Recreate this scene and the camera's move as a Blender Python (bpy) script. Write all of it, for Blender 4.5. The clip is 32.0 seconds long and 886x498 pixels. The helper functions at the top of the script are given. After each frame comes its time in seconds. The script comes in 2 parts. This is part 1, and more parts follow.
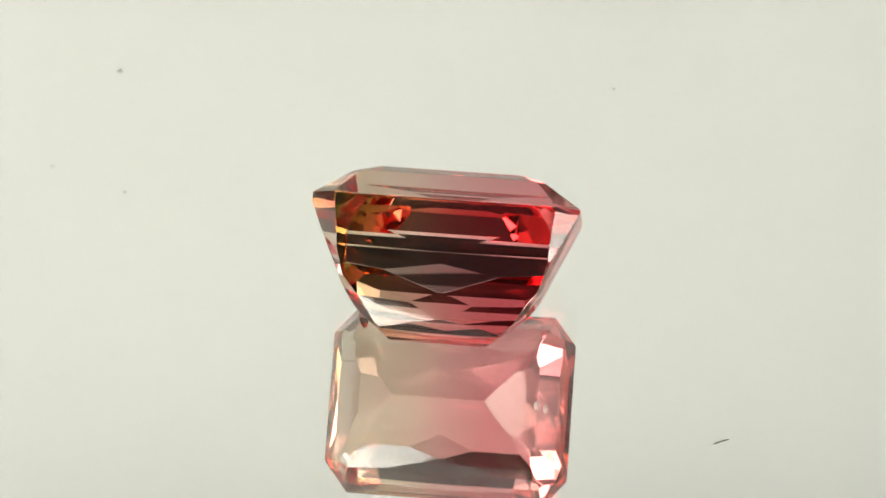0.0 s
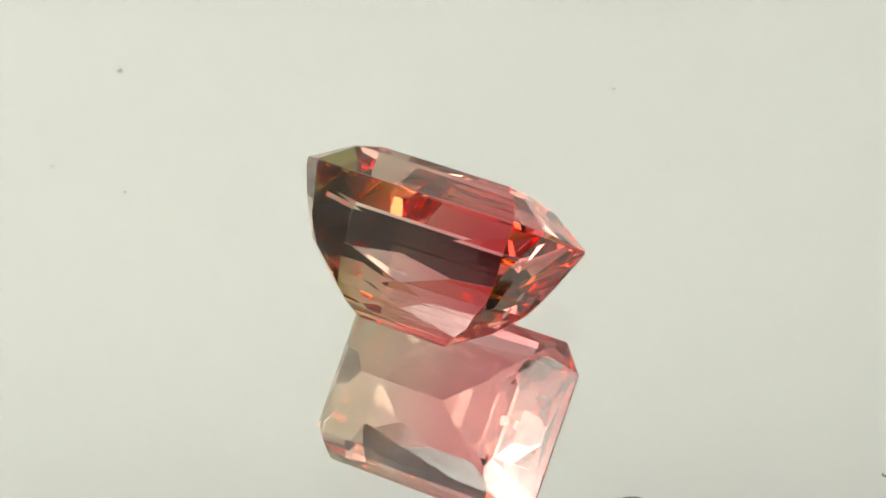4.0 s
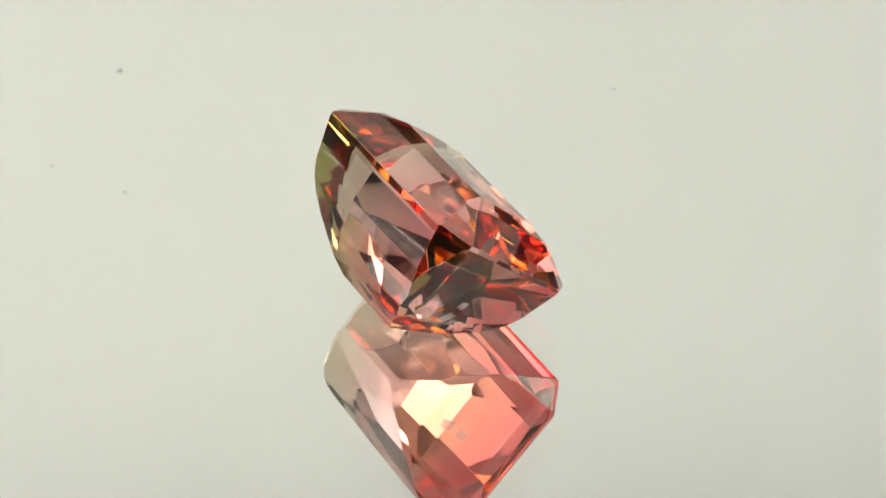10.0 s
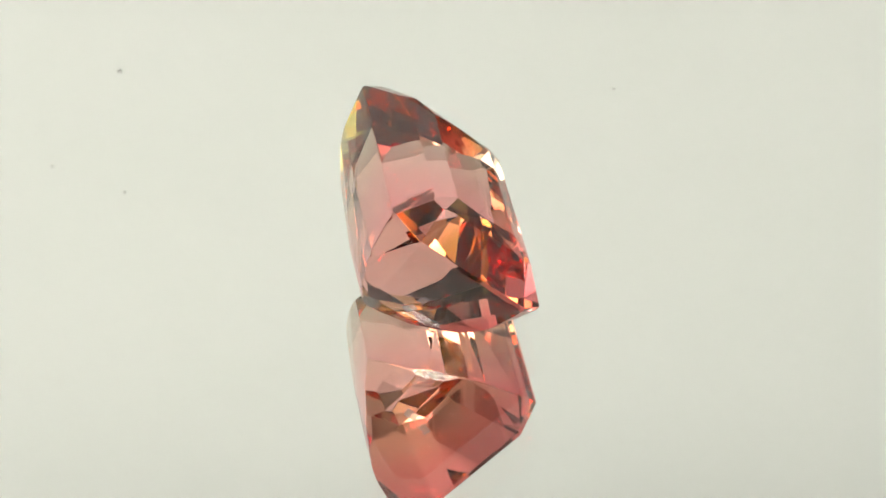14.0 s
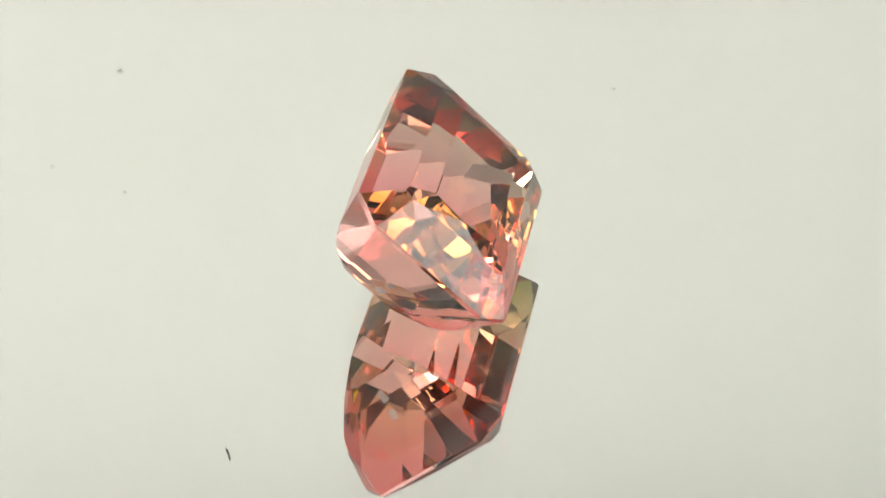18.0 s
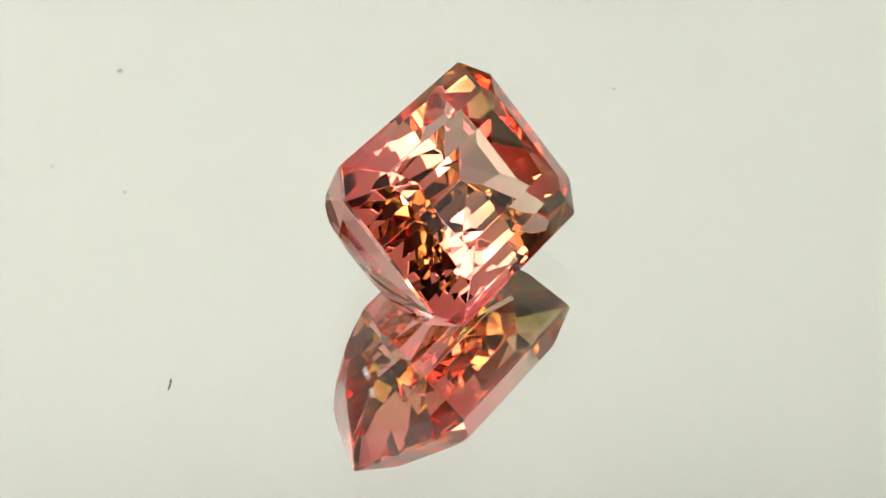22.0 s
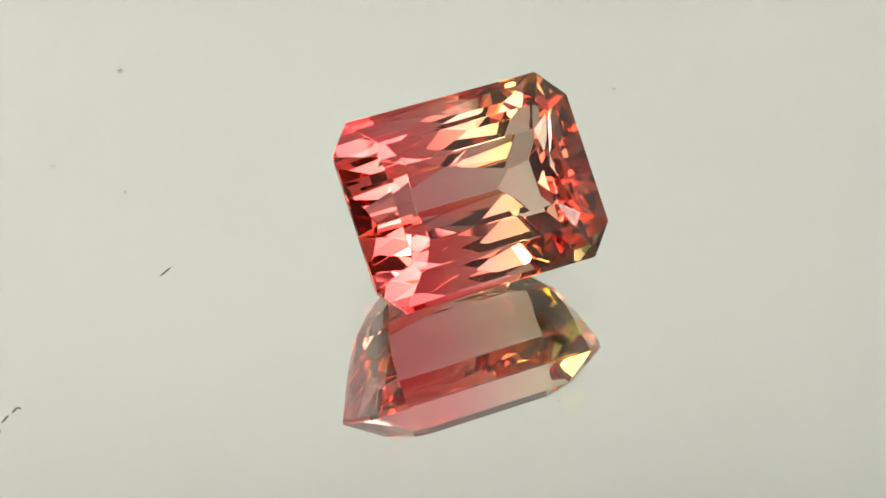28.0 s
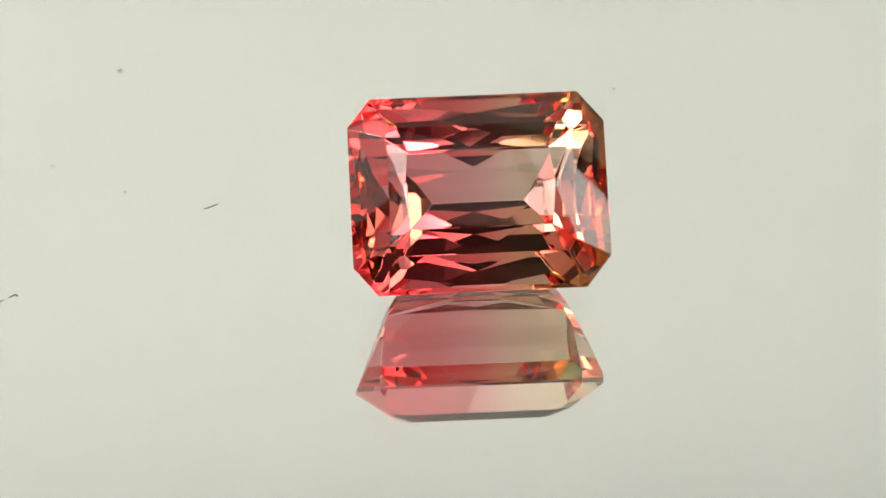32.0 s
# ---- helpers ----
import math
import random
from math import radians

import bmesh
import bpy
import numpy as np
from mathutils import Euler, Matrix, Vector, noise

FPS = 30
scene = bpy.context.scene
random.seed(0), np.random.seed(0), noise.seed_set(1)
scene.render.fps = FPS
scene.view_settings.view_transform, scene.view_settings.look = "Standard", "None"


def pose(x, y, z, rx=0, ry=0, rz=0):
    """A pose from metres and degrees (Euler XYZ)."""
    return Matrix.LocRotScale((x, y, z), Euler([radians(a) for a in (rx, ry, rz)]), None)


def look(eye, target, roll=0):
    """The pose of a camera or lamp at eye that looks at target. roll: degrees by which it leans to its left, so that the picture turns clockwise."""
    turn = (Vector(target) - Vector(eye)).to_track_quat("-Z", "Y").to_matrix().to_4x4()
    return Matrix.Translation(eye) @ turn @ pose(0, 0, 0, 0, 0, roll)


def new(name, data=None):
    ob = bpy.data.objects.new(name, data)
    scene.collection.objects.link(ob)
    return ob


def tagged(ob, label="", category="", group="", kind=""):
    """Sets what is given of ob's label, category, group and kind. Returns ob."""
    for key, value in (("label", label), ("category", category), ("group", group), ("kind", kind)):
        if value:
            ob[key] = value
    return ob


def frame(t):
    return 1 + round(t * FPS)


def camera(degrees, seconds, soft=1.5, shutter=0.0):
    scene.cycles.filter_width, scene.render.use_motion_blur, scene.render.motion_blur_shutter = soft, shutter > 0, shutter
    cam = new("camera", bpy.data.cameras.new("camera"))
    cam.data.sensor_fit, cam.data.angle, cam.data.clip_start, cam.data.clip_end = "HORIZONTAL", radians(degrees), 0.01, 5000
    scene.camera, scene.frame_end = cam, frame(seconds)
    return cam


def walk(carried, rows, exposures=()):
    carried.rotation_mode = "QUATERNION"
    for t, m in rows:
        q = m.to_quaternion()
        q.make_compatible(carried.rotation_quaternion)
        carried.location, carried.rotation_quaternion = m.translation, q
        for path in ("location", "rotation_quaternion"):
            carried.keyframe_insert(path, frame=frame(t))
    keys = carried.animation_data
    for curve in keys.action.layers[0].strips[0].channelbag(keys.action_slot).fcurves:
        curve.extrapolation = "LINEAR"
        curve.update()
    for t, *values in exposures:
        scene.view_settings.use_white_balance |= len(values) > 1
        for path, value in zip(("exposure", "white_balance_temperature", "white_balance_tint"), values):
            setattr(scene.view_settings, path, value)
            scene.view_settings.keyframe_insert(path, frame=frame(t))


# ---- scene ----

MM = 0.001

# ---- camera ----
cam = camera(22.80, 32.0)
EYE, AIM = (0.0, -84.64 * MM, 67.31 * MM), (0.0, 0.0, -1.108 * MM)
EXPOSURES = [(0, 0.61), (1.4, 0.6), (1.8, 0.505), (3.2, 0.505), (5.5, 0.6), (6.6, 0.6), (7.3, 0.6), (7.8, 0.505), (12.3, 0.505), (12.8, 0.61), (14.5, 0.61), (16.5, 0.595),
             (23.3, 0.59), (23.8, 0.475), (25.3, 0.49), (27.6, 0.39), (28.4, 0.38), (28.8, 0.49), (29.3, 0.49), (29.8, 0.38), (31.2, 0.37), (31.8, 0.475), (32, 0.475)]
walk(cam, [(0.0, look(EYE, AIM)), (32.0, look(EYE, AIM))], exposures=EXPOSURES)

# ---- turntable ----
AXIS = Vector((1.083 * MM, -4.057 * MM, 0.0))
DEGREES_PER_SECOND = -5.315
END = 32.0


def turned(t, m):
    """The pose at t seconds of what stands at m on the turntable when the turn ends."""
    turn = Matrix.Rotation(radians(DEGREES_PER_SECOND * (t - END)), 4, "Z")
    return Matrix.Translation(AXIS) @ turn @ Matrix.Translation(-AXIS) @ m


# ---- world and light ----
# added fill that comes through the tent cloth and lifts the dark facets
world = bpy.data.worlds.new("fill_light_round_the_tent")
world.use_nodes = True
world.node_tree.nodes["Background"].inputs[0].default_value = (0.9, 0.95, 1.0, 1)
world.node_tree.nodes["Background"].inputs[1].default_value = 1.5
scene.world = world
scene.cycles.max_bounces, scene.cycles.transmission_bounces, scene.cycles.glossy_bounces = 32, 32, 16

SOFTBOX_GLOW = 11.0
CENTRE = Vector((0, 0, 5 * MM))


def bearing(azimuth, elevation, distance):
    """A place seen from the gem, azimuth clockwise from straight away from the camera."""
    a, e = radians(azimuth), radians(elevation)
    return CENTRE + distance * Vector((math.sin(a) * math.cos(e), math.cos(a) * math.cos(e), math.sin(e)))


# ---- materials ----
def material(name):
    m = bpy.data.materials.new(name)
    m.use_nodes = True
    n = m.node_tree.nodes
    return m, n, m.node_tree.links, n["Principled BSDF"]


def ramp_of(n, stops):
    r = n.new("ShaderNodeValToRGB")
    while len(r.color_ramp.elements) < len(stops):
        r.color_ramp.elements.new(0.5)
    for e, (p, c) in zip(r.color_ramp.elements, stops):
        e.position, e.color = p, (*c, 1)
    return r


def plain(name, colour, rough, metal=0.0, grain=0.0, scale=400.0, bump=0.0):
    m, n, l, b = material(name)
    b.inputs["Roughness"].default_value, b.inputs["Metallic"].default_value = rough, metal
    b.inputs["Base Color"].default_value = (*colour, 1)
    if grain or bump:
        co, tx = n.new("ShaderNodeTexCoord"), n.new("ShaderNodeTexNoise")
        tx.inputs["Scale"].default_value, tx.inputs["Detail"].default_value = scale, 6
        l.new(co.outputs["Object"], tx.inputs["Vector"])
        lo, hi = [[c * k for c in colour] for k in (1 - grain, 1 + grain)]
        r = ramp_of(n, [(0.3, lo), (0.7, hi)])
        l.new(tx.outputs["Fac"], r.inputs[0])
        l.new(r.outputs[0], b.inputs["Base Color"])
        if bump:
            bp = n.new("ShaderNodeBump")
            bp.inputs["Strength"].default_value, bp.inputs["Distance"].default_value = bump, 0.0002
            l.new(tx.outputs["Fac"], bp.inputs["Height"])
            l.new(bp.outputs[0], b.inputs["Normal"])
    return m


def gem_material():
    """Two-coloured tourmaline: pink at one end, olive green at the other; each pass through a face deepens the tint."""
    m, n, l, b = material("tourmaline")
    n.remove(b)
    co, sep = n.new("ShaderNodeTexCoord"), n.new("ShaderNodeSeparateXYZ")
    l.new(co.outputs["Object"], sep.inputs[0])
    tx = n.new("ShaderNodeTexNoise")
    tx.inputs["Scale"].default_value, tx.inputs["Detail"].default_value = 350, 3
    l.new(co.outputs["Object"], tx.inputs["Vector"])
    wob = n.new("ShaderNodeMath")
    wob.operation, wob.inputs[1].default_value = "MULTIPLY_ADD", 0.0012
    l.new(tx.outputs["Fac"], wob.inputs[0])
    l.new(sep.outputs["X"], wob.inputs[2])
    mp = n.new("ShaderNodeMapRange")
    mp.inputs["From Min"].default_value, mp.inputs["From Max"].default_value = -6 * MM, 6 * MM
    l.new(wob.outputs[0], mp.inputs["Value"])
    r = ramp_of(n, GEM_TINT)
    l.new(mp.outputs[0], r.inputs[0])
    fres, bend, gloss, mix = n.new("ShaderNodeFresnel"), n.new("ShaderNodeBsdfRefraction"), n.new("ShaderNodeBsdfGlossy"), n.new("ShaderNodeMixShader")
    fres.inputs["IOR"].default_value = bend.inputs["IOR"].default_value = 1.63
    bend.inputs["Roughness"].default_value = gloss.inputs["Roughness"].default_value = 0.02
    l.new(r.outputs[0], bend.inputs["Color"])
    # a weak gloss stays white, total reflection inside the stone takes its colour
    whole, deep, pick = n.new("ShaderNodeMapRange"), ramp_of(n, GEM_DEEP), n.new("ShaderNodeMix")
    whole.inputs["From Min"].default_value, whole.inputs["From Max"].default_value = 0.6, 0.95
    l.new(fres.outputs[0], whole.inputs["Value"])
    l.new(mp.outputs[0], deep.inputs[0])
    pick.data_type = "RGBA"
    l.new(whole.outputs[0], pick.inputs[0])
    pick.inputs[6].default_value = (1, 1, 1, 1)
    l.new(deep.outputs[0], pick.inputs[7])
    l.new(pick.outputs[2], gloss.inputs["Color"])
    l.new(fres.outputs[0], mix.inputs[0])
    l.new(bend.outputs[0], mix.inputs[1])
    l.new(gloss.outputs[0], mix.inputs[2])
    l.new(mix.outputs[0], n["Material Output"].inputs["Surface"])
    return m


GEM_TINT = [(0.0, (0.98, 0.52, 0.555)), (0.38, (0.98, 0.58, 0.60)), (0.56, (0.98, 0.69, 0.68)), (0.68, (0.97, 0.80, 0.735)), (0.84, (0.955, 0.85, 0.745)), (1.0, (0.92, 0.86, 0.70))]
GEM_DEEP = [(0.0, (0.97, 0.41, 0.445)), (0.38, (0.975, 0.47, 0.49)), (0.56, (0.97, 0.58, 0.55)), (0.68, (0.96, 0.70, 0.61)), (0.82, (0.93, 0.74, 0.57)), (0.92, (0.78, 0.69, 0.42)), (1.0, (0.44, 0.48, 0.15))]


def mirror_material():
    m, n, l, b = material("mirror_silver")
    b.inputs["Metallic"].default_value, b.inputs["Roughness"].default_value = 1.0, 0.0
    co, tx = n.new("ShaderNodeTexCoord"), n.new("ShaderNodeTexNoise")
    tx.inputs["Scale"].default_value, tx.inputs["Detail"].default_value = 90, 5
    l.new(co.outputs["Object"], tx.inputs["Vector"])
    r = ramp_of(n, [(0.3, (0.93, 0.945, 0.91)), (0.7, (0.945, 0.955, 0.925))])
    l.new(tx.outputs["Fac"], r.inputs[0])
    l.new(r.outputs[0], b.inputs["Base Color"])
    return m


def sheet_glass():
    m, n, l, b = material("mirror_glass")
    b.inputs["Base Color"].default_value = (0.985, 0.995, 0.985, 1)
    b.inputs["Roughness"].default_value, b.inputs["IOR"].default_value, b.inputs["Transmission Weight"].default_value = 0.0, 1.52, 1.0
    return m


def glow_material(name, core, spot, tall, rim, cloth=(0.85, 0.85, 0.82)):
    """White cloth lit from behind by one lamp: hottest in the middle (core), dying off over half the spot's width and height to the rim's glow."""
    m, n, l, b = material(name)
    co, far = n.new("ShaderNodeTexCoord"), n.new("ShaderNodeVectorMath")
    far.operation = "LENGTH"
    wide = n.new("ShaderNodeVectorMath")
    wide.operation, wide.inputs[1].default_value = "DIVIDE", (spot, tall, 1.0)
    l.new(co.outputs["Object"], wide.inputs[0])
    l.new(wide.outputs[0], far.inputs[0])
    sq, ex, out = n.new("ShaderNodeMath"), n.new("ShaderNodeMath"), n.new("ShaderNodeMath")
    sq.operation, sq.inputs[1].default_value = "POWER", 2.4
    l.new(far.outputs["Value"], sq.inputs[0])
    ng = n.new("ShaderNodeMath")
    ng.operation, ng.inputs[1].default_value = "MULTIPLY", -1.0
    l.new(sq.outputs[0], ng.inputs[0])
    ex.operation = "EXPONENT"
    l.new(ng.outputs[0], ex.inputs[0])
    out.operation, out.inputs[1].default_value, out.inputs[2].default_value = "MULTIPLY_ADD", core, rim
    l.new(ex.outputs[0], out.inputs[0])
    b.inputs["Base Color"].default_value = (*cloth, 1)
    b.inputs["Emission Color"].default_value = (1.0, 0.955, 0.875, 1)
    l.new(out.outputs[0], b.inputs["Emission Strength"])
    return m


def cloth_material():
    """Thin white tent cloth that lets half of the light outside through."""
    m, n, l, b = material("white_tent_cloth")
    co, tx = n.new("ShaderNodeTexCoord"), n.new("ShaderNodeTexNoise")
    tx.inputs["Scale"].default_value, tx.inputs["Detail"].default_value = 40, 6
    l.new(co.outputs["Object"], tx.inputs["Vector"])
    r = ramp_of(n, [(0.3, (0.79, 0.785, 0.75)), (0.7, (0.83, 0.825, 0.79))])
    l.new(tx.outputs["Fac"], r.inputs[0])
    b.inputs["Roughness"].default_value = 0.95
    thin, mix = n.new("ShaderNodeBsdfTranslucent"), n.new("ShaderNodeMixShader")
    l.new(r.outputs[0], b.inputs["Base Color"])
    l.new(r.outputs[0], thin.inputs["Color"])
    mix.inputs[0].default_value = 0.5
    l.new(b.outputs[0], mix.inputs[1])
    l.new(thin.outputs[0], mix.inputs[2])
    l.new(mix.outputs[0], n["Material Output"].inputs["Surface"])
    return m


GEM, SILVER, GLASS = gem_material(), mirror_material(), sheet_glass()
PAPER = plain("backdrop_paper", (0.855, 0.872, 0.858), 0.9, grain=0.012, scale=9, bump=0.05)
GREY_WALL = plain("grey_wall_paint", (0.12, 0.12, 0.115), 0.85, grain=0.06, scale=3)
TENT = cloth_material()
TABLE = plain("dark_tabletop", (0.05, 0.048, 0.045), 0.6, grain=0.04, scale=30)
BLACK_PLASTIC = plain("black_plastic", (0.03, 0.03, 0.032), 0.45, grain=0.15, scale=200)
DIFFUSER = glow_material("softbox_diffuser", SOFTBOX_GLOW + 1, 0.037, 0.022, 3.3)
SIDE_DIFFUSER = glow_material("side_softbox_diffuser", SOFTBOX_GLOW - 1.5, 0.055, 0.072, 0.5)
WIDE_DIFFUSER = glow_material("wide_softbox_diffuser", SOFTBOX_GLOW, 0.060, 0.042, 0.8)
SMALL_DIFFUSER = glow_material("small_softbox_diffuser", SOFTBOX_GLOW, 0.030, 0.030, 0.9)
TOP_FILL = glow_material("overhead_fill_cloth", 0.10, 0.15, 0.15, 0.06, (0.42, 0.42, 0.41))
FIBRE = plain("bare_dark_backing", (0.13, 0.125, 0.118), 0.55, grain=0.3, scale=3000)
FLECK = plain("grey_camera_dust", (0.55, 0.555, 0.54), 0.9, grain=0.1, scale=900)
PALE_LINT = plain("white_dust", (0.75, 0.74, 0.70), 0.9, grain=0.15, scale=4000)
LINT = plain("grey_dust", (0.16, 0.16, 0.15), 0.9, grain=0.25, scale=4000)
CHIP = plain("frosted_chip", (0.92, 0.82, 0.80), 0.55, grain=0.08, scale=2500)
CHIP.node_tree.nodes["Principled BSDF"].inputs["Transmission Weight"].default_value = 0.6
CHIP.node_tree.nodes["Principled BSDF"].inputs["Alpha"].default_value = 0.4


# ---- mesh helpers ----
def part(name, bm, mat, parent=None, label="", smooth=False):
    me = bpy.data.meshes.new(name)
    bm.to_mesh(me)
    bm.free()
    if smooth:
        for p in me.polygons:
            p.use_smooth = True
    ob = new(name, me)
    if mat:
        me.materials.append(mat)
    if parent:
        ob.parent = parent
    if label:
        ob["label"] = label
    return ob


def box(sx, sy, sz, at=(0, 0, 0), bevel=0.0):
    bm = bmesh.new()
    bmesh.ops.create_cube(bm, size=1, matrix=Matrix.Translation(at) @ Matrix.Diagonal((sx, sy, sz, 1)))
    if bevel:
        bmesh.ops.bevel(bm, geom=bm.edges[:], offset=bevel, segments=2, affect="EDGES", profile=0.5)
    return bm


def lathe(profile, steps=96):
    """A closed solid turned round z from (radius, height) pairs that begin and end on the axis."""
    bm = bmesh.new()
    rings = []
    for r, z in profile:
        if r == 0:
            rings.append([bm.verts.new((0, 0, z))])
        else:
            rings.append([bm.verts.new((r * math.cos(2 * math.pi * i / steps), r * math.sin(2 * math.pi * i / steps), z)) for i in range(steps)])
    for a, b in zip(rings, rings[1:]):
        for i in range(steps):
            j = (i + 1) % steps
            quad = [a[i % len(a)], a[j % len(a)], b[j % len(b)], b[i % len(b)]]
            bm.faces.new(list(dict.fromkeys(quad)))
    bmesh.ops.recalc_face_normals(bm, faces=bm.faces)
    return bm


# ---- structure: tabletop, walls, backdrop ----
def room():
    half, top, low = 0.5, 0.7, -14 * MM
    part("tabletop", box(2 * half, 2 * half, 0.03, (0, 0, low - 0.015)), TABLE)
    tagged(bpy.data.objects["tabletop"], "dark matt tabletop under the mirror turntable", "tabletop", kind="structure")
    # walls and roof are unseen: grey ones keep facets dark, cloth lets fill in
    for name, sx, sy, x, y in (("wall_north", 2 * half + 0.1, 0.05, 0, half + 0.026), ("wall_south", 2 * half + 0.1, 0.05, 0, -half - 0.026),
                               ("wall_east", 0.05, 2 * half, half + 0.026, 0), ("wall_west", 0.05, 2 * half, -half - 0.026, 0)):
        dark = name in ("wall_south", "wall_north")
        w = part(name, box(sx, sy, top - low + 0.03, (x, y, (top + low - 0.03) / 2)), GREY_WALL if dark else TENT)
        tagged(w, "plain dim grey wall, unseen, added so that the facets mirror dark" if dark else "plain white cloth wall, unseen, added to let fill light in", "wall", kind="structure")
    c = part("ceiling", box(2 * half + 0.1, 2 * half + 0.1, 0.04, (0, 0, top + 0.022)), TENT)
    tagged(c, "plain white cloth roof, unseen, added to let fill light in", "ceiling", kind="structure")


def backdrop():
    """A sheet of off-white paper that hangs behind the turntable, its upper end curling forward."""
    bm = bmesh.new()
    line = [(0.22, 0.041 + 0.0205 * i) for i in range(15)]
    for i in range(1, 7):
        a = math.pi * 0.06 * i
        line.append((0.22 - 0.05 * (1 - math.cos(a)), 0.328 + 0.05 * math.sin(a)))
    thick = 0.6 * MM
    rows = []
    for x in np.linspace(-0.42, 0.30, 25):
        # its unseen lower edge is cut aslant, lower beyond the middle, to light facets
        drop = 0.024 * min(1.0, max(0.0, (x - 0.03) / 0.09))
        rows.append([bm.verts.new((x, y, z - drop * max(0.0, 0.328 - z) / 0.287)) for y, z in line])
    for a, b in zip(rows, rows[1:]):
        for i in range(len(line) - 1):
            bm.faces.new((a[i], b[i], b[i + 1], a[i + 1]))
    bmesh.ops.recalc_face_normals(bm, faces=bm.faces)
    bmesh.ops.solidify(bm, geom=bm.faces[:], thickness=thick)
    ob = part("backdrop", bm, PAPER, smooth=True)
    tagged(ob, "plain off-white paper backdrop hanging behind the mirror", "backdrop", kind="structure")
    # dust inside the camera, added here as small grey flecks on the paper
    for k, (x, z, size) in enumerate(((-53.9, 138.1, 0.42), (-67.4, 157.8, 0.40), (-55.4, 163.3, 0.36), (-63.4, 132.8, 0.22), (-69.5, 137.6, 0.2),
                                      (28.7, 141.5, 0.34), (51.9, 141.8, 0.22), (-30.7, 182.9, 0.26), (-61.8, 161.8, 0.16), (-68.9, 151.4, 0.2))):
        rnd = random.Random(k)
        bm = bmesh.new()
        bmesh.ops.create_icosphere(bm, subdivisions=2, radius=size * MM)
        for v in bm.verts:
            v.co *= rnd.uniform(0.8, 1.15)
            v.co.y *= 0.25
        bmesh.ops.translate(bm, verts=bm.verts[:], vec=(x * MM, 0.2190, z * MM))
        part("camera_dust_spot", bm, FLECK, ob, smooth=True)


def softbox(azimuth, elevation, wide, high, distance, cloth, label, boom=0.0):
    """A square softbox: black tapered housing with a glowing cloth front."""
    base = tagged(new("softbox"), label, "softbox", "softboxes round the turntable")
    base.matrix_world = look(bearing(azimuth, elevation, distance), CENTRE)
    bm = box(wide, high, 2 * MM, (0, 0, 0), 0.8 * MM)
    part("diffuser", bm, cloth, base, "glowing white cloth diffuser")
    bm = bmesh.new()
    rings = []
    for k, z in ((1.04, -3 * MM), (1.04, 2 * MM), (0.35, 0.09), (0.30, 0.09), (0.98, 3 * MM), (0.98, 2 * MM)):
        rings.append([bm.verts.new((sx * k * wide / 2, sy * k * high / 2, z)) for sx, sy in ((-1, -1), (1, -1), (1, 1), (-1, 1))])
    for a, b in zip(rings, rings[1:] + rings[:1]):
        for i in range(4):
            bm.faces.new((a[i], a[(i + 1) % 4], b[(i + 1) % 4], b[i]))
    bmesh.ops.recalc_face_normals(bm, faces=bm.faces)
    part("housing", bm, BLACK_PLASTIC, base, "black cloth housing")
    head, foot = base.matrix_world @ Vector((0, -high * 0.53, 0.012)), -14 * MM
    if boom:
        # the added overhead panel hangs from a level bar that reaches out to its stand
        head = base.matrix_world @ Vector((0, 0, 0.092))
        bm = box(boom + 0.02, 9 * MM, 9 * MM, (head.x + boom / 2, head.y, head.z), 1.5 * MM)
        bmesh.ops.transform(bm, matrix=base.matrix_world.inverted(), verts=bm.verts[:])
        part("boom", bm, BLACK_PLASTIC, base, "black metal boom")
        head.x += boom
    inward = base.matrix_world.inverted()
    for name, prof, label in (("stand", [(0, foot + 4 * MM), (5 * MM, foot + 4 * MM), (5 * MM, head.z), (0, head.z)], "black metal pole"),
                              ("foot_plate", [(0, foot), (40 * MM, foot), (40 * MM, foot + 3 * MM), (36 * MM, foot + 4 * MM), (0, foot + 4 * MM)], "round black foot plate")):
        bm = lathe(prof, 24)
        bmesh.ops.transform(bm, matrix=inward @ Matrix.Translation((head.x, head.y, 0)), verts=bm.verts[:])
        part(name, bm, BLACK_PLASTIC, base, label)
    return base


room()
backdrop()
for az, el, w, h, cloth in ((-88, 38, 0.18, 0.21, SIDE_DIFFUSER), (106, 22, 0.18, 0.17, DIFFUSER)):
    softbox(az, el, w, h, 0.33, cloth, "square softbox with a glowing white cloth front")
for az, el, w, h, cloth in ((-146, 50, 0.18, 0.12, WIDE_DIFFUSER), (147, 53, 0.13, 0.12, SMALL_DIFFUSER)):
    softbox(az, el, w, h, 0.33, cloth, "small softbox with a glowing white cloth front")
# unseen fill from above, added to brighten what the facets pass on
softbox(8, 72, 0.36, 0.19, 0.30, TOP_FILL, "added overhead fill panel on a boom, unseen, its grey cloth glowing faintly", 0.40)


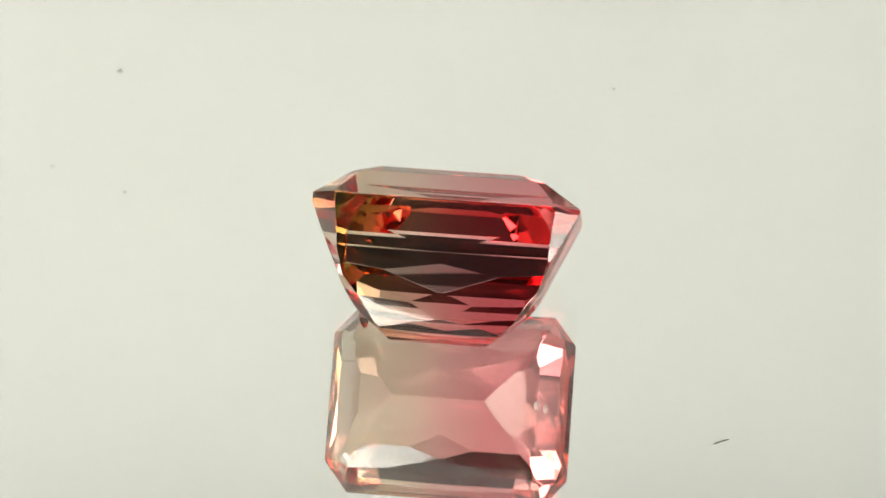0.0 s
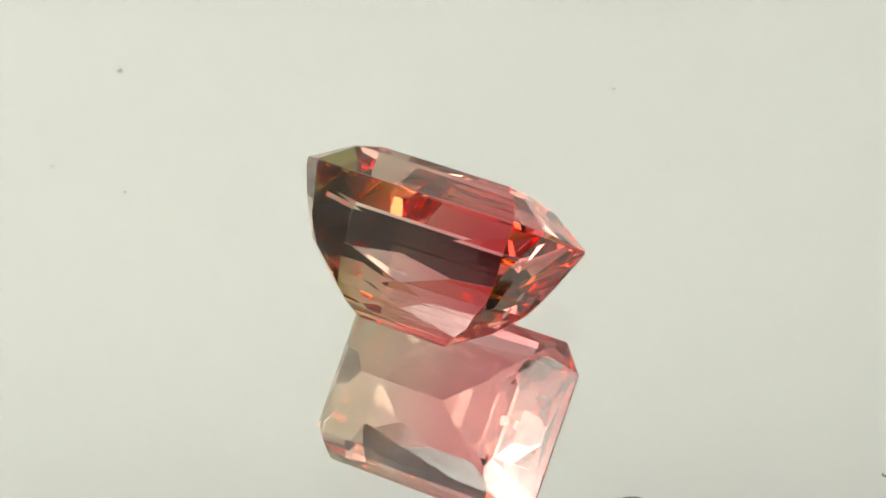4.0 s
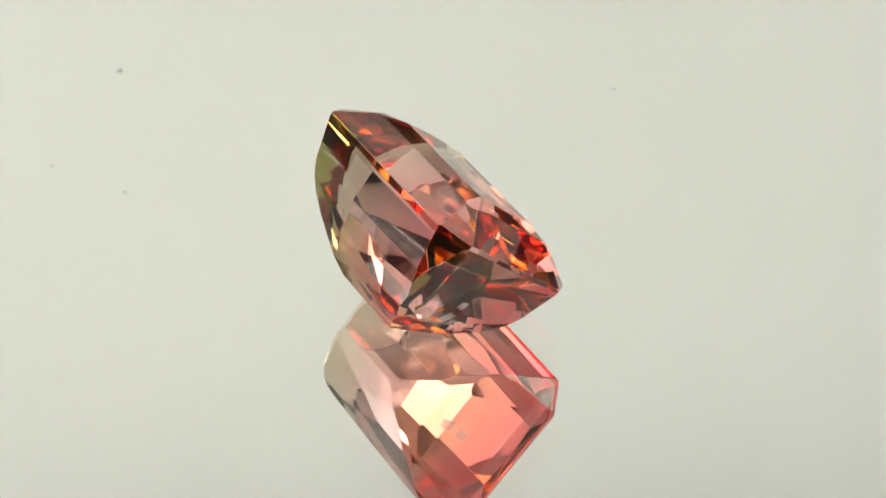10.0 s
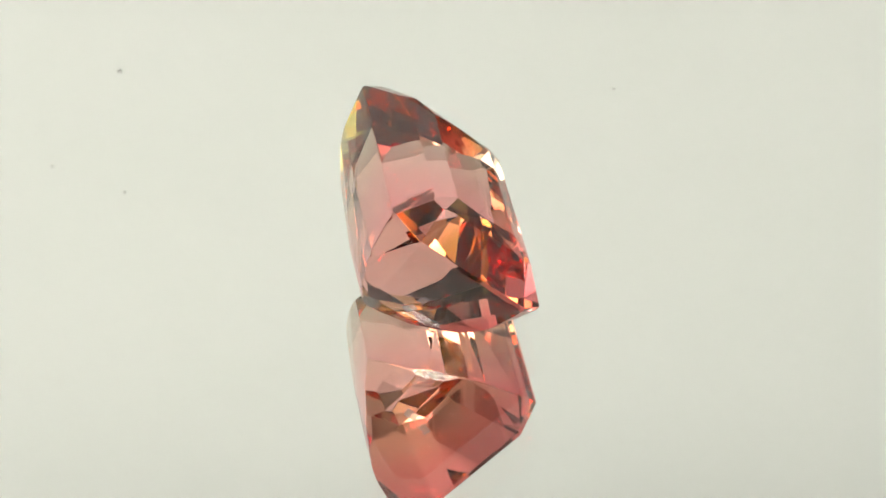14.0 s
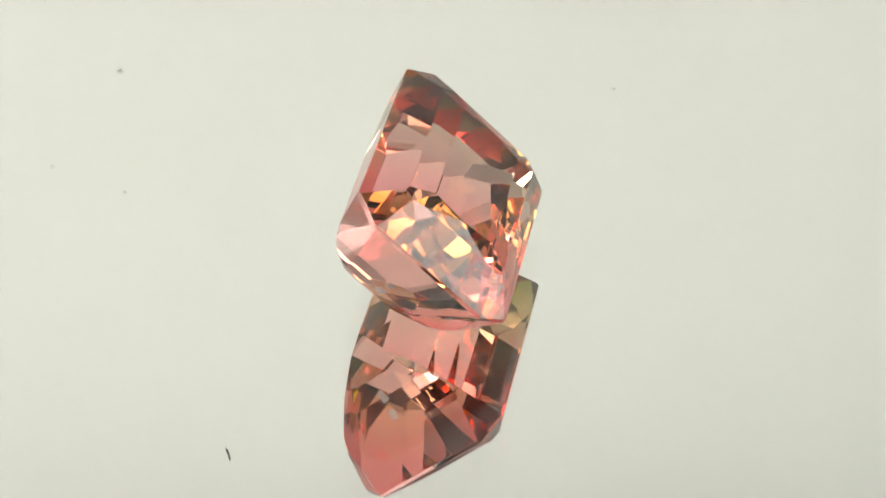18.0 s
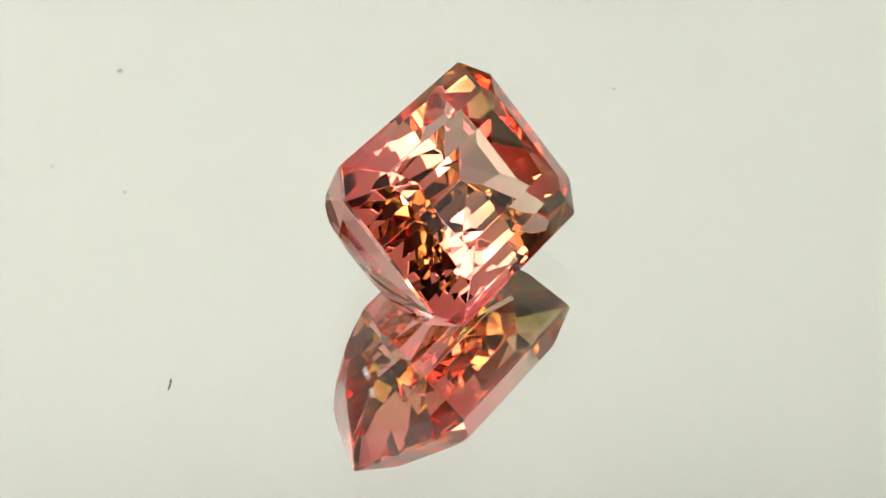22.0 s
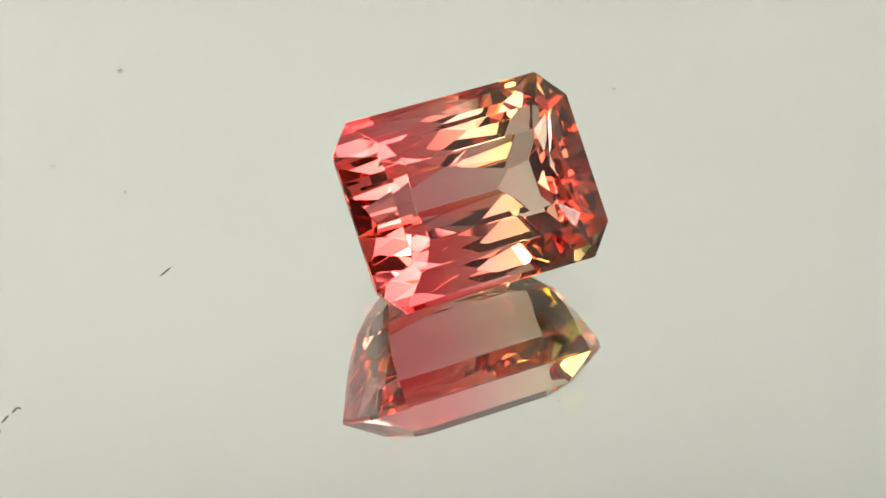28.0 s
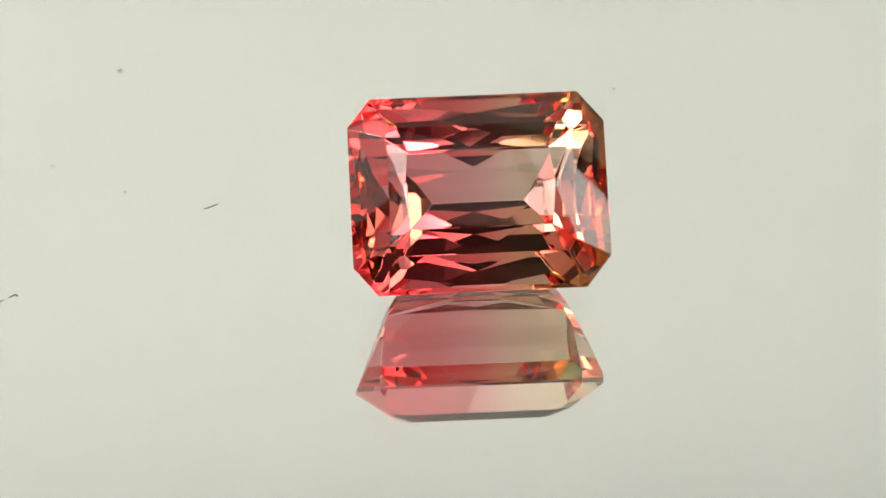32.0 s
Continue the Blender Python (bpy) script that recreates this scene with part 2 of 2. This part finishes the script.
# ---- the filming camera's dark lens, which the facets mirror; its front lies just behind the eye ----
def lens():
    base = tagged(new("camera_lens"), "black macro lens with a dark glass front, aimed at the gem", "camera lens")
    base.matrix_world = look(EYE, AIM)
    bm = lathe([(0, 8 * MM), (26 * MM, 8 * MM), (27 * MM, 5 * MM), (31 * MM, 5 * MM), (32 * MM, 6 * MM), (32 * MM, 40 * MM), (34 * MM, 42 * MM), (34 * MM, 80 * MM), (31 * MM, 82 * MM), (31 * MM, 120 * MM), (0, 120 * MM)], 64)
    part("barrel", bm, BLACK_PLASTIC, base, "ribbed black barrel")
    bm = box(140 * MM, 100 * MM, 60 * MM, (0, 0, 150 * MM), 8 * MM)
    part("camera_body", bm, BLACK_PLASTIC, base, "black camera body")
    return base


lens()


# ---- the mirror turntable ----
PANE = 2.302 * MM


def strip(points, wide, z):
    """A worn line in the silvering, tapered at its ends; points in millimetres."""
    bm = bmesh.new()
    rows = []
    for i, (x, y) in enumerate(points):
        a, b = points[max(i - 1, 0)], points[min(i + 1, len(points) - 1)]
        along = Vector((b[0] - a[0], b[1] - a[1], 0)).normalized()
        side = Vector((-along.y, along.x, 0)) * wide * (0.5 if i in (0, len(points) - 1) else 1.0) * (0.85 + 0.3 * (i % 2))
        at = Vector((x, y, 0)) * MM - AXIS + Vector((0, 0, z))
        rows.append([bm.verts.new(at + k * side + Vector((0, 0, h))) for k, h in ((-1, 0), (0, 0.008 * MM), (1, 0))])
    for a, b in zip(rows, rows[1:]):
        for k in range(2):
            bm.faces.new((a[k], a[k + 1], b[k + 1], b[k]))
        bm.faces.new((a[2], a[0], b[0], b[2]))
    bm.faces.new(rows[0]), bm.faces.new(rows[-1])
    bmesh.ops.recalc_face_normals(bm, faces=bm.faces)
    return bm


def turntable():
    base = new("mirror_turntable")
    base.matrix_world = Matrix.Translation(AXIS)
    tagged(base, "round glass mirror turntable, polished, with a few scratches in its silvering", "turntable")
    r, back = 55 * MM, -PANE
    part("glass_pane", lathe([(0, 0), (r - 0.6 * MM, 0), (r, -0.6 * MM), (r, back + 0.2 * MM), (r - 0.3 * MM, back - 0.1 * MM), (0, back - 0.1 * MM)]), GLASS, base, "clear polished glass pane")
    part("silvering", lathe([(0, back), (r - 1.2 * MM, back), (r - 1.2 * MM, back - 0.05 * MM), (0, back - 0.05 * MM)]), SILVER, base, "silver coating behind the glass")
    part("turntable_base", lathe([(0, back - 0.15 * MM), (r - 3 * MM, back - 0.15 * MM), (r - 2 * MM, back - 1 * MM), (r - 2 * MM, -13 * MM), (r - 3 * MM, -14 * MM), (0, -14 * MM)]), BLACK_PLASTIC, base, "black plastic base")
    for points, wide in (([(-12.11, 3.18), (-11.9, 3.30), (-11.72, 3.40), (-11.55, 3.53), (-11.42, 3.62)], 0.048 * MM),
                         ([(-11.30, 3.68), (-11.25, 3.71)], 0.03 * MM), ([(-11.17, 3.77), (-11.12, 3.80)], 0.025 * MM),
                         ([(-20.50, -3.66), (-20.60, -3.54), (-20.67, -3.50), (-20.80, -3.62), (-20.96, -3.78)], 0.06 * MM),
                         ([(-21.12, -3.86), (-21.26, -3.95), (-21.40, -4.12), (-21.54, -4.21)], 0.055 * MM),
                         ([(-21.68, -4.66), (-21.76, -4.78), (-21.90, -4.85)], 0.06 * MM)):
        part("scratch", strip(points, wide, back + 0.004 * MM), FIBRE, base, "dark scratch in the silvering")
    return base


TURNTABLE = turntable()


# ---- the gem ----
L = 12.0 * MM


# Each facet is a plane. Azimuth runs round the table's normal, slope is counted from the table, lengths are parts of the gem's length.
CORNERS = (140.4, -140.4, -39.6, 39.6)
SIDE_TIERS = [(119.0, 0.3766, 1.2), (124.5, 0.3798, 0), (130.0, 0.3918, 3), (135.0, 0.3995, 0), (139.0, 0.4126, 4), (147.0, 0.4327, 0)]
RESTING_TIERS = [(116.8, 0.3735, 0), (121.0, 0.3815, 1.5), (130.0, 0.398, 0), (141.0, 0.412, 0), (143.5, 0.4178, 4), (147.0, 0.4252, 0)]
END_TIERS = [(113.1, 0.459, 0), (115.0, 0.474, 7), (121.5, 0.4785, 0), (127, 0.4960, 5), (132, 0.5105, 9), (139.6, 0.504, 0)]
CUT_CORNERS = [(106.6, 0.538, 0), (117, 0.5345, 7), (126.4, 0.529, 0), (138, 0.5145, 9), (148.8, 0.521, 0)]
GEM_POSE = Matrix(((0.99796, -0.04959, 0.04019, 1.636 * MM), (0.06362, 0.72209, -0.68887, -3.320 * MM), (0.00514, 0.69002, 0.72377, 4.952 * MM), (0, 0, 0, 1)))


def facing(az, slope):
    a, e = radians(az), radians(slope)
    return (math.cos(a) * math.sin(e), math.sin(a) * math.sin(e), math.cos(e))


def by_corners(p, q, r):
    """The plane through three corners, facing away from the gem's inside."""
    p, q, r = np.array(p), np.array(q), np.array(r)
    n = np.cross(q - p, r - p)
    n = n / np.linalg.norm(n)
    if n @ (p - np.array((0, 0, -0.15))) < 0:
        n = -n
    return tuple(n), float(n @ p)


def crown_facets():
    yield facing(0, 0), 0.138
    for az in CORNERS:
        yield facing(az, 33.8), 0.319
    for az, low, high in ((0, (34.6, 0.2955), (22.5, 0.2385)), (180, (34.3, 0.2905), (22.5, 0.2385)), (90, (37.3, 0.2381), (16.5, 0.1755)), (-90, (37.3, 0.2381), (16.5, 0.1755))):
        for slope, d in (low, high):
            yield facing(az, slope), d
    for u in (-1, 1):
        for v in (-1, 1):
            yield by_corners((0.358 * u, 0.207 * v, 0.109), (0.272 * u, 0.15 * v, 0.138), (0.29 * u, 0, 0.138))
            yield by_corners((0.358 * u, 0.207 * v, 0.109), (0.272 * u, 0.15 * v, 0.138), (0.315 * u, 0.247 * v, 0.109))


def pavilion_facets():
    for az in CORNERS:
        yield facing(az, 90), 0.558
        for slope, d, half in CUT_CORNERS:
            for turn in {-half, half}:
                yield facing(az + turn, slope), d
    for az, edge in ((0, 0.505), (180, 0.497), (90, 0.386), (-90, 0.3855)):
        yield facing(az, 90), edge
    rest = 4.952 * MM / L
    # one broad facet under the girdle on the side that rests, crossed ones on the other
    yield facing(-90, 109.6), 0.3652
    yield by_corners((-0.3, 0.3835, -0.006), (0.3, 0.3835, -0.006), (0, 0.328, -0.185))
    for u in (-1, 1):
        yield by_corners((0.385 * u, 0.378, -0.03), (0.385 * u, 0.29, -0.27), (0, 0.328, -0.185))
    for az, tiers, shift in ((90, SIDE_TIERS, 0.0), (-90, RESTING_TIERS, 0.003)):
        for slope, d, half in tiers:
            for turn in {-half, half}:
                yield facing(az + turn, slope), d + shift
    # the facet on which it lies, level with the mirror, and its two neighbours
    yield tuple(-GEM_POSE[2][i] for i in range(3)), rest
    for turn in (-6, 6):
        yield facing(-90 + turn, 136.4), rest + 0.004
    for az, first, shift in ((0, 0.0158, 0.0157), (180, 0.0, -0.004)):
        for i, (slope, d, half) in enumerate(END_TIERS):
            for turn in {-half, half}:
                yield facing(az + turn, slope), d + (shift + (0.008 if i == 1 else 0) if i else first)


def corners_left(n, d):
    """The corners of the solid that the planes leave."""
    count = len(d)
    three = np.array([(i, j, k) for i in range(count) for j in range(i) for k in range(j)])
    three = three[np.abs(np.linalg.det(n[three])) > 1e-4]
    at = np.linalg.solve(n[three], d[three][..., None])[..., 0]
    return at[(at @ n.T <= d + 1e-7).all(1)]


def facet_corners():
    planes = sorted([*crown_facets(), *pavilion_facets()])
    n, d = np.array([p[0] for p in planes]), np.array([p[1] for p in planes])
    return np.unique(np.round(corners_left(n, d), 6), axis=0) * L


def gem():
    bm = bmesh.new()
    for v in facet_corners():
        bm.verts.new(v)
    bmesh.ops.convex_hull(bm, input=bm.verts[:])
    bmesh.ops.remove_doubles(bm, verts=bm.verts[:], dist=0.02 * MM)
    bmesh.ops.dissolve_limit(bm, angle_limit=radians(0.5), verts=bm.verts[:], edges=bm.edges[:])
    bmesh.ops.recalc_face_normals(bm, faces=bm.faces)
    bmesh.ops.bevel(bm, geom=bm.edges[:], offset=0.012 * MM, segments=1, affect="EDGES", profile=0.5)
    ob = part("gemstone", bm, GEM)
    tagged(ob, "faceted two-coloured tourmaline, pink shading into olive green, leaning on a mirror", "gemstone")
    # two small frosted chips on the pavilion at the pink end
    out = Vector(facing(180, 113.1))
    down = Vector((0, 1, 0)).cross(out).normalized()
    for (u, v, z), wide, high, lean in (((-0.357, -0.004, -0.309), 0.42, 0.62, 14), ((-0.391, 0.0, -0.236), 0.40, 0.50, -8)):
        at = Vector((u, v, z)) * L
        at += out * (0.459 * L - at.dot(out) + 0.002 * MM)
        bm = box(wide * MM, high * MM, 0.012 * MM, (0, 0, 0), 0.004 * MM)
        turn = Matrix((Vector((0, 1, 0)), down, out)).transposed().to_4x4()
        bmesh.ops.transform(bm, matrix=Matrix.Translation(at) @ turn @ pose(0, 0, 0, 0, 0, lean), verts=bm.verts[:])
        part("chip", bm, CHIP, ob, "small frosted chip on a facet")
    return ob


GEMSTONE = gem()
low = min((GEM_POSE @ v.co).z for v in GEMSTONE.data.vertices)
GEM_POSE = Matrix.Translation((0, 0, -low)) @ GEM_POSE
GEMSTONE.matrix_world = GEM_POSE


# ---- dust on the mirror ----
LOOSE = []


def speck(x, y, size, seed, pale=False):
    rnd = random.Random(seed)
    bm = bmesh.new()
    bmesh.ops.create_icosphere(bm, subdivisions=2, radius=size * MM)
    for v in bm.verts:
        v.co *= rnd.uniform(0.7, 1.2)
        v.co.z *= 0.6
    lowest = min(v.co.z for v in bm.verts)
    bmesh.ops.translate(bm, verts=bm.verts[:], vec=(0, 0, -lowest))
    ob = part("dust_speck", bm, PALE_LINT if pale else LINT, smooth=True)
    tagged(ob, "tiny white dust speck lying on the mirror" if pale else "tiny grey dust speck lying on the mirror", "dust speck", "dust on the mirror")
    m = Matrix.Translation((x * MM, y * MM, 0))
    ob.matrix_world = m
    LOOSE.append((ob, m))


for k, (x, y, s) in enumerate(((1.98, -13.16, 0.04), (-7.47, 0.0, 0.028), (-3.74, -8.8, 0.035), (-6.49, -7.11, 0.025), (-0.99, -14.3, 0.03),
                               (-10.34, 9.0, 0.03), (-10.18, -0.55, 0.028), (-4.29, -8.28, 0.03), (1.70, -16.19, 0.035), (-1.81, -16.81, 0.025))):
    speck(x, y, s, k)
for k, (x, y, s) in enumerate(((0.08, -7.52, 0.024), (2.45, -7.60, 0.022), (0.34, -9.88, 0.022), (0.41, -10.84, 0.026), (-1.60, -9.69, 0.02), (4.61, -9.69, 0.02), (2.35, -12.96, 0.035))):
    speck(x, y, s, k + 20, True)


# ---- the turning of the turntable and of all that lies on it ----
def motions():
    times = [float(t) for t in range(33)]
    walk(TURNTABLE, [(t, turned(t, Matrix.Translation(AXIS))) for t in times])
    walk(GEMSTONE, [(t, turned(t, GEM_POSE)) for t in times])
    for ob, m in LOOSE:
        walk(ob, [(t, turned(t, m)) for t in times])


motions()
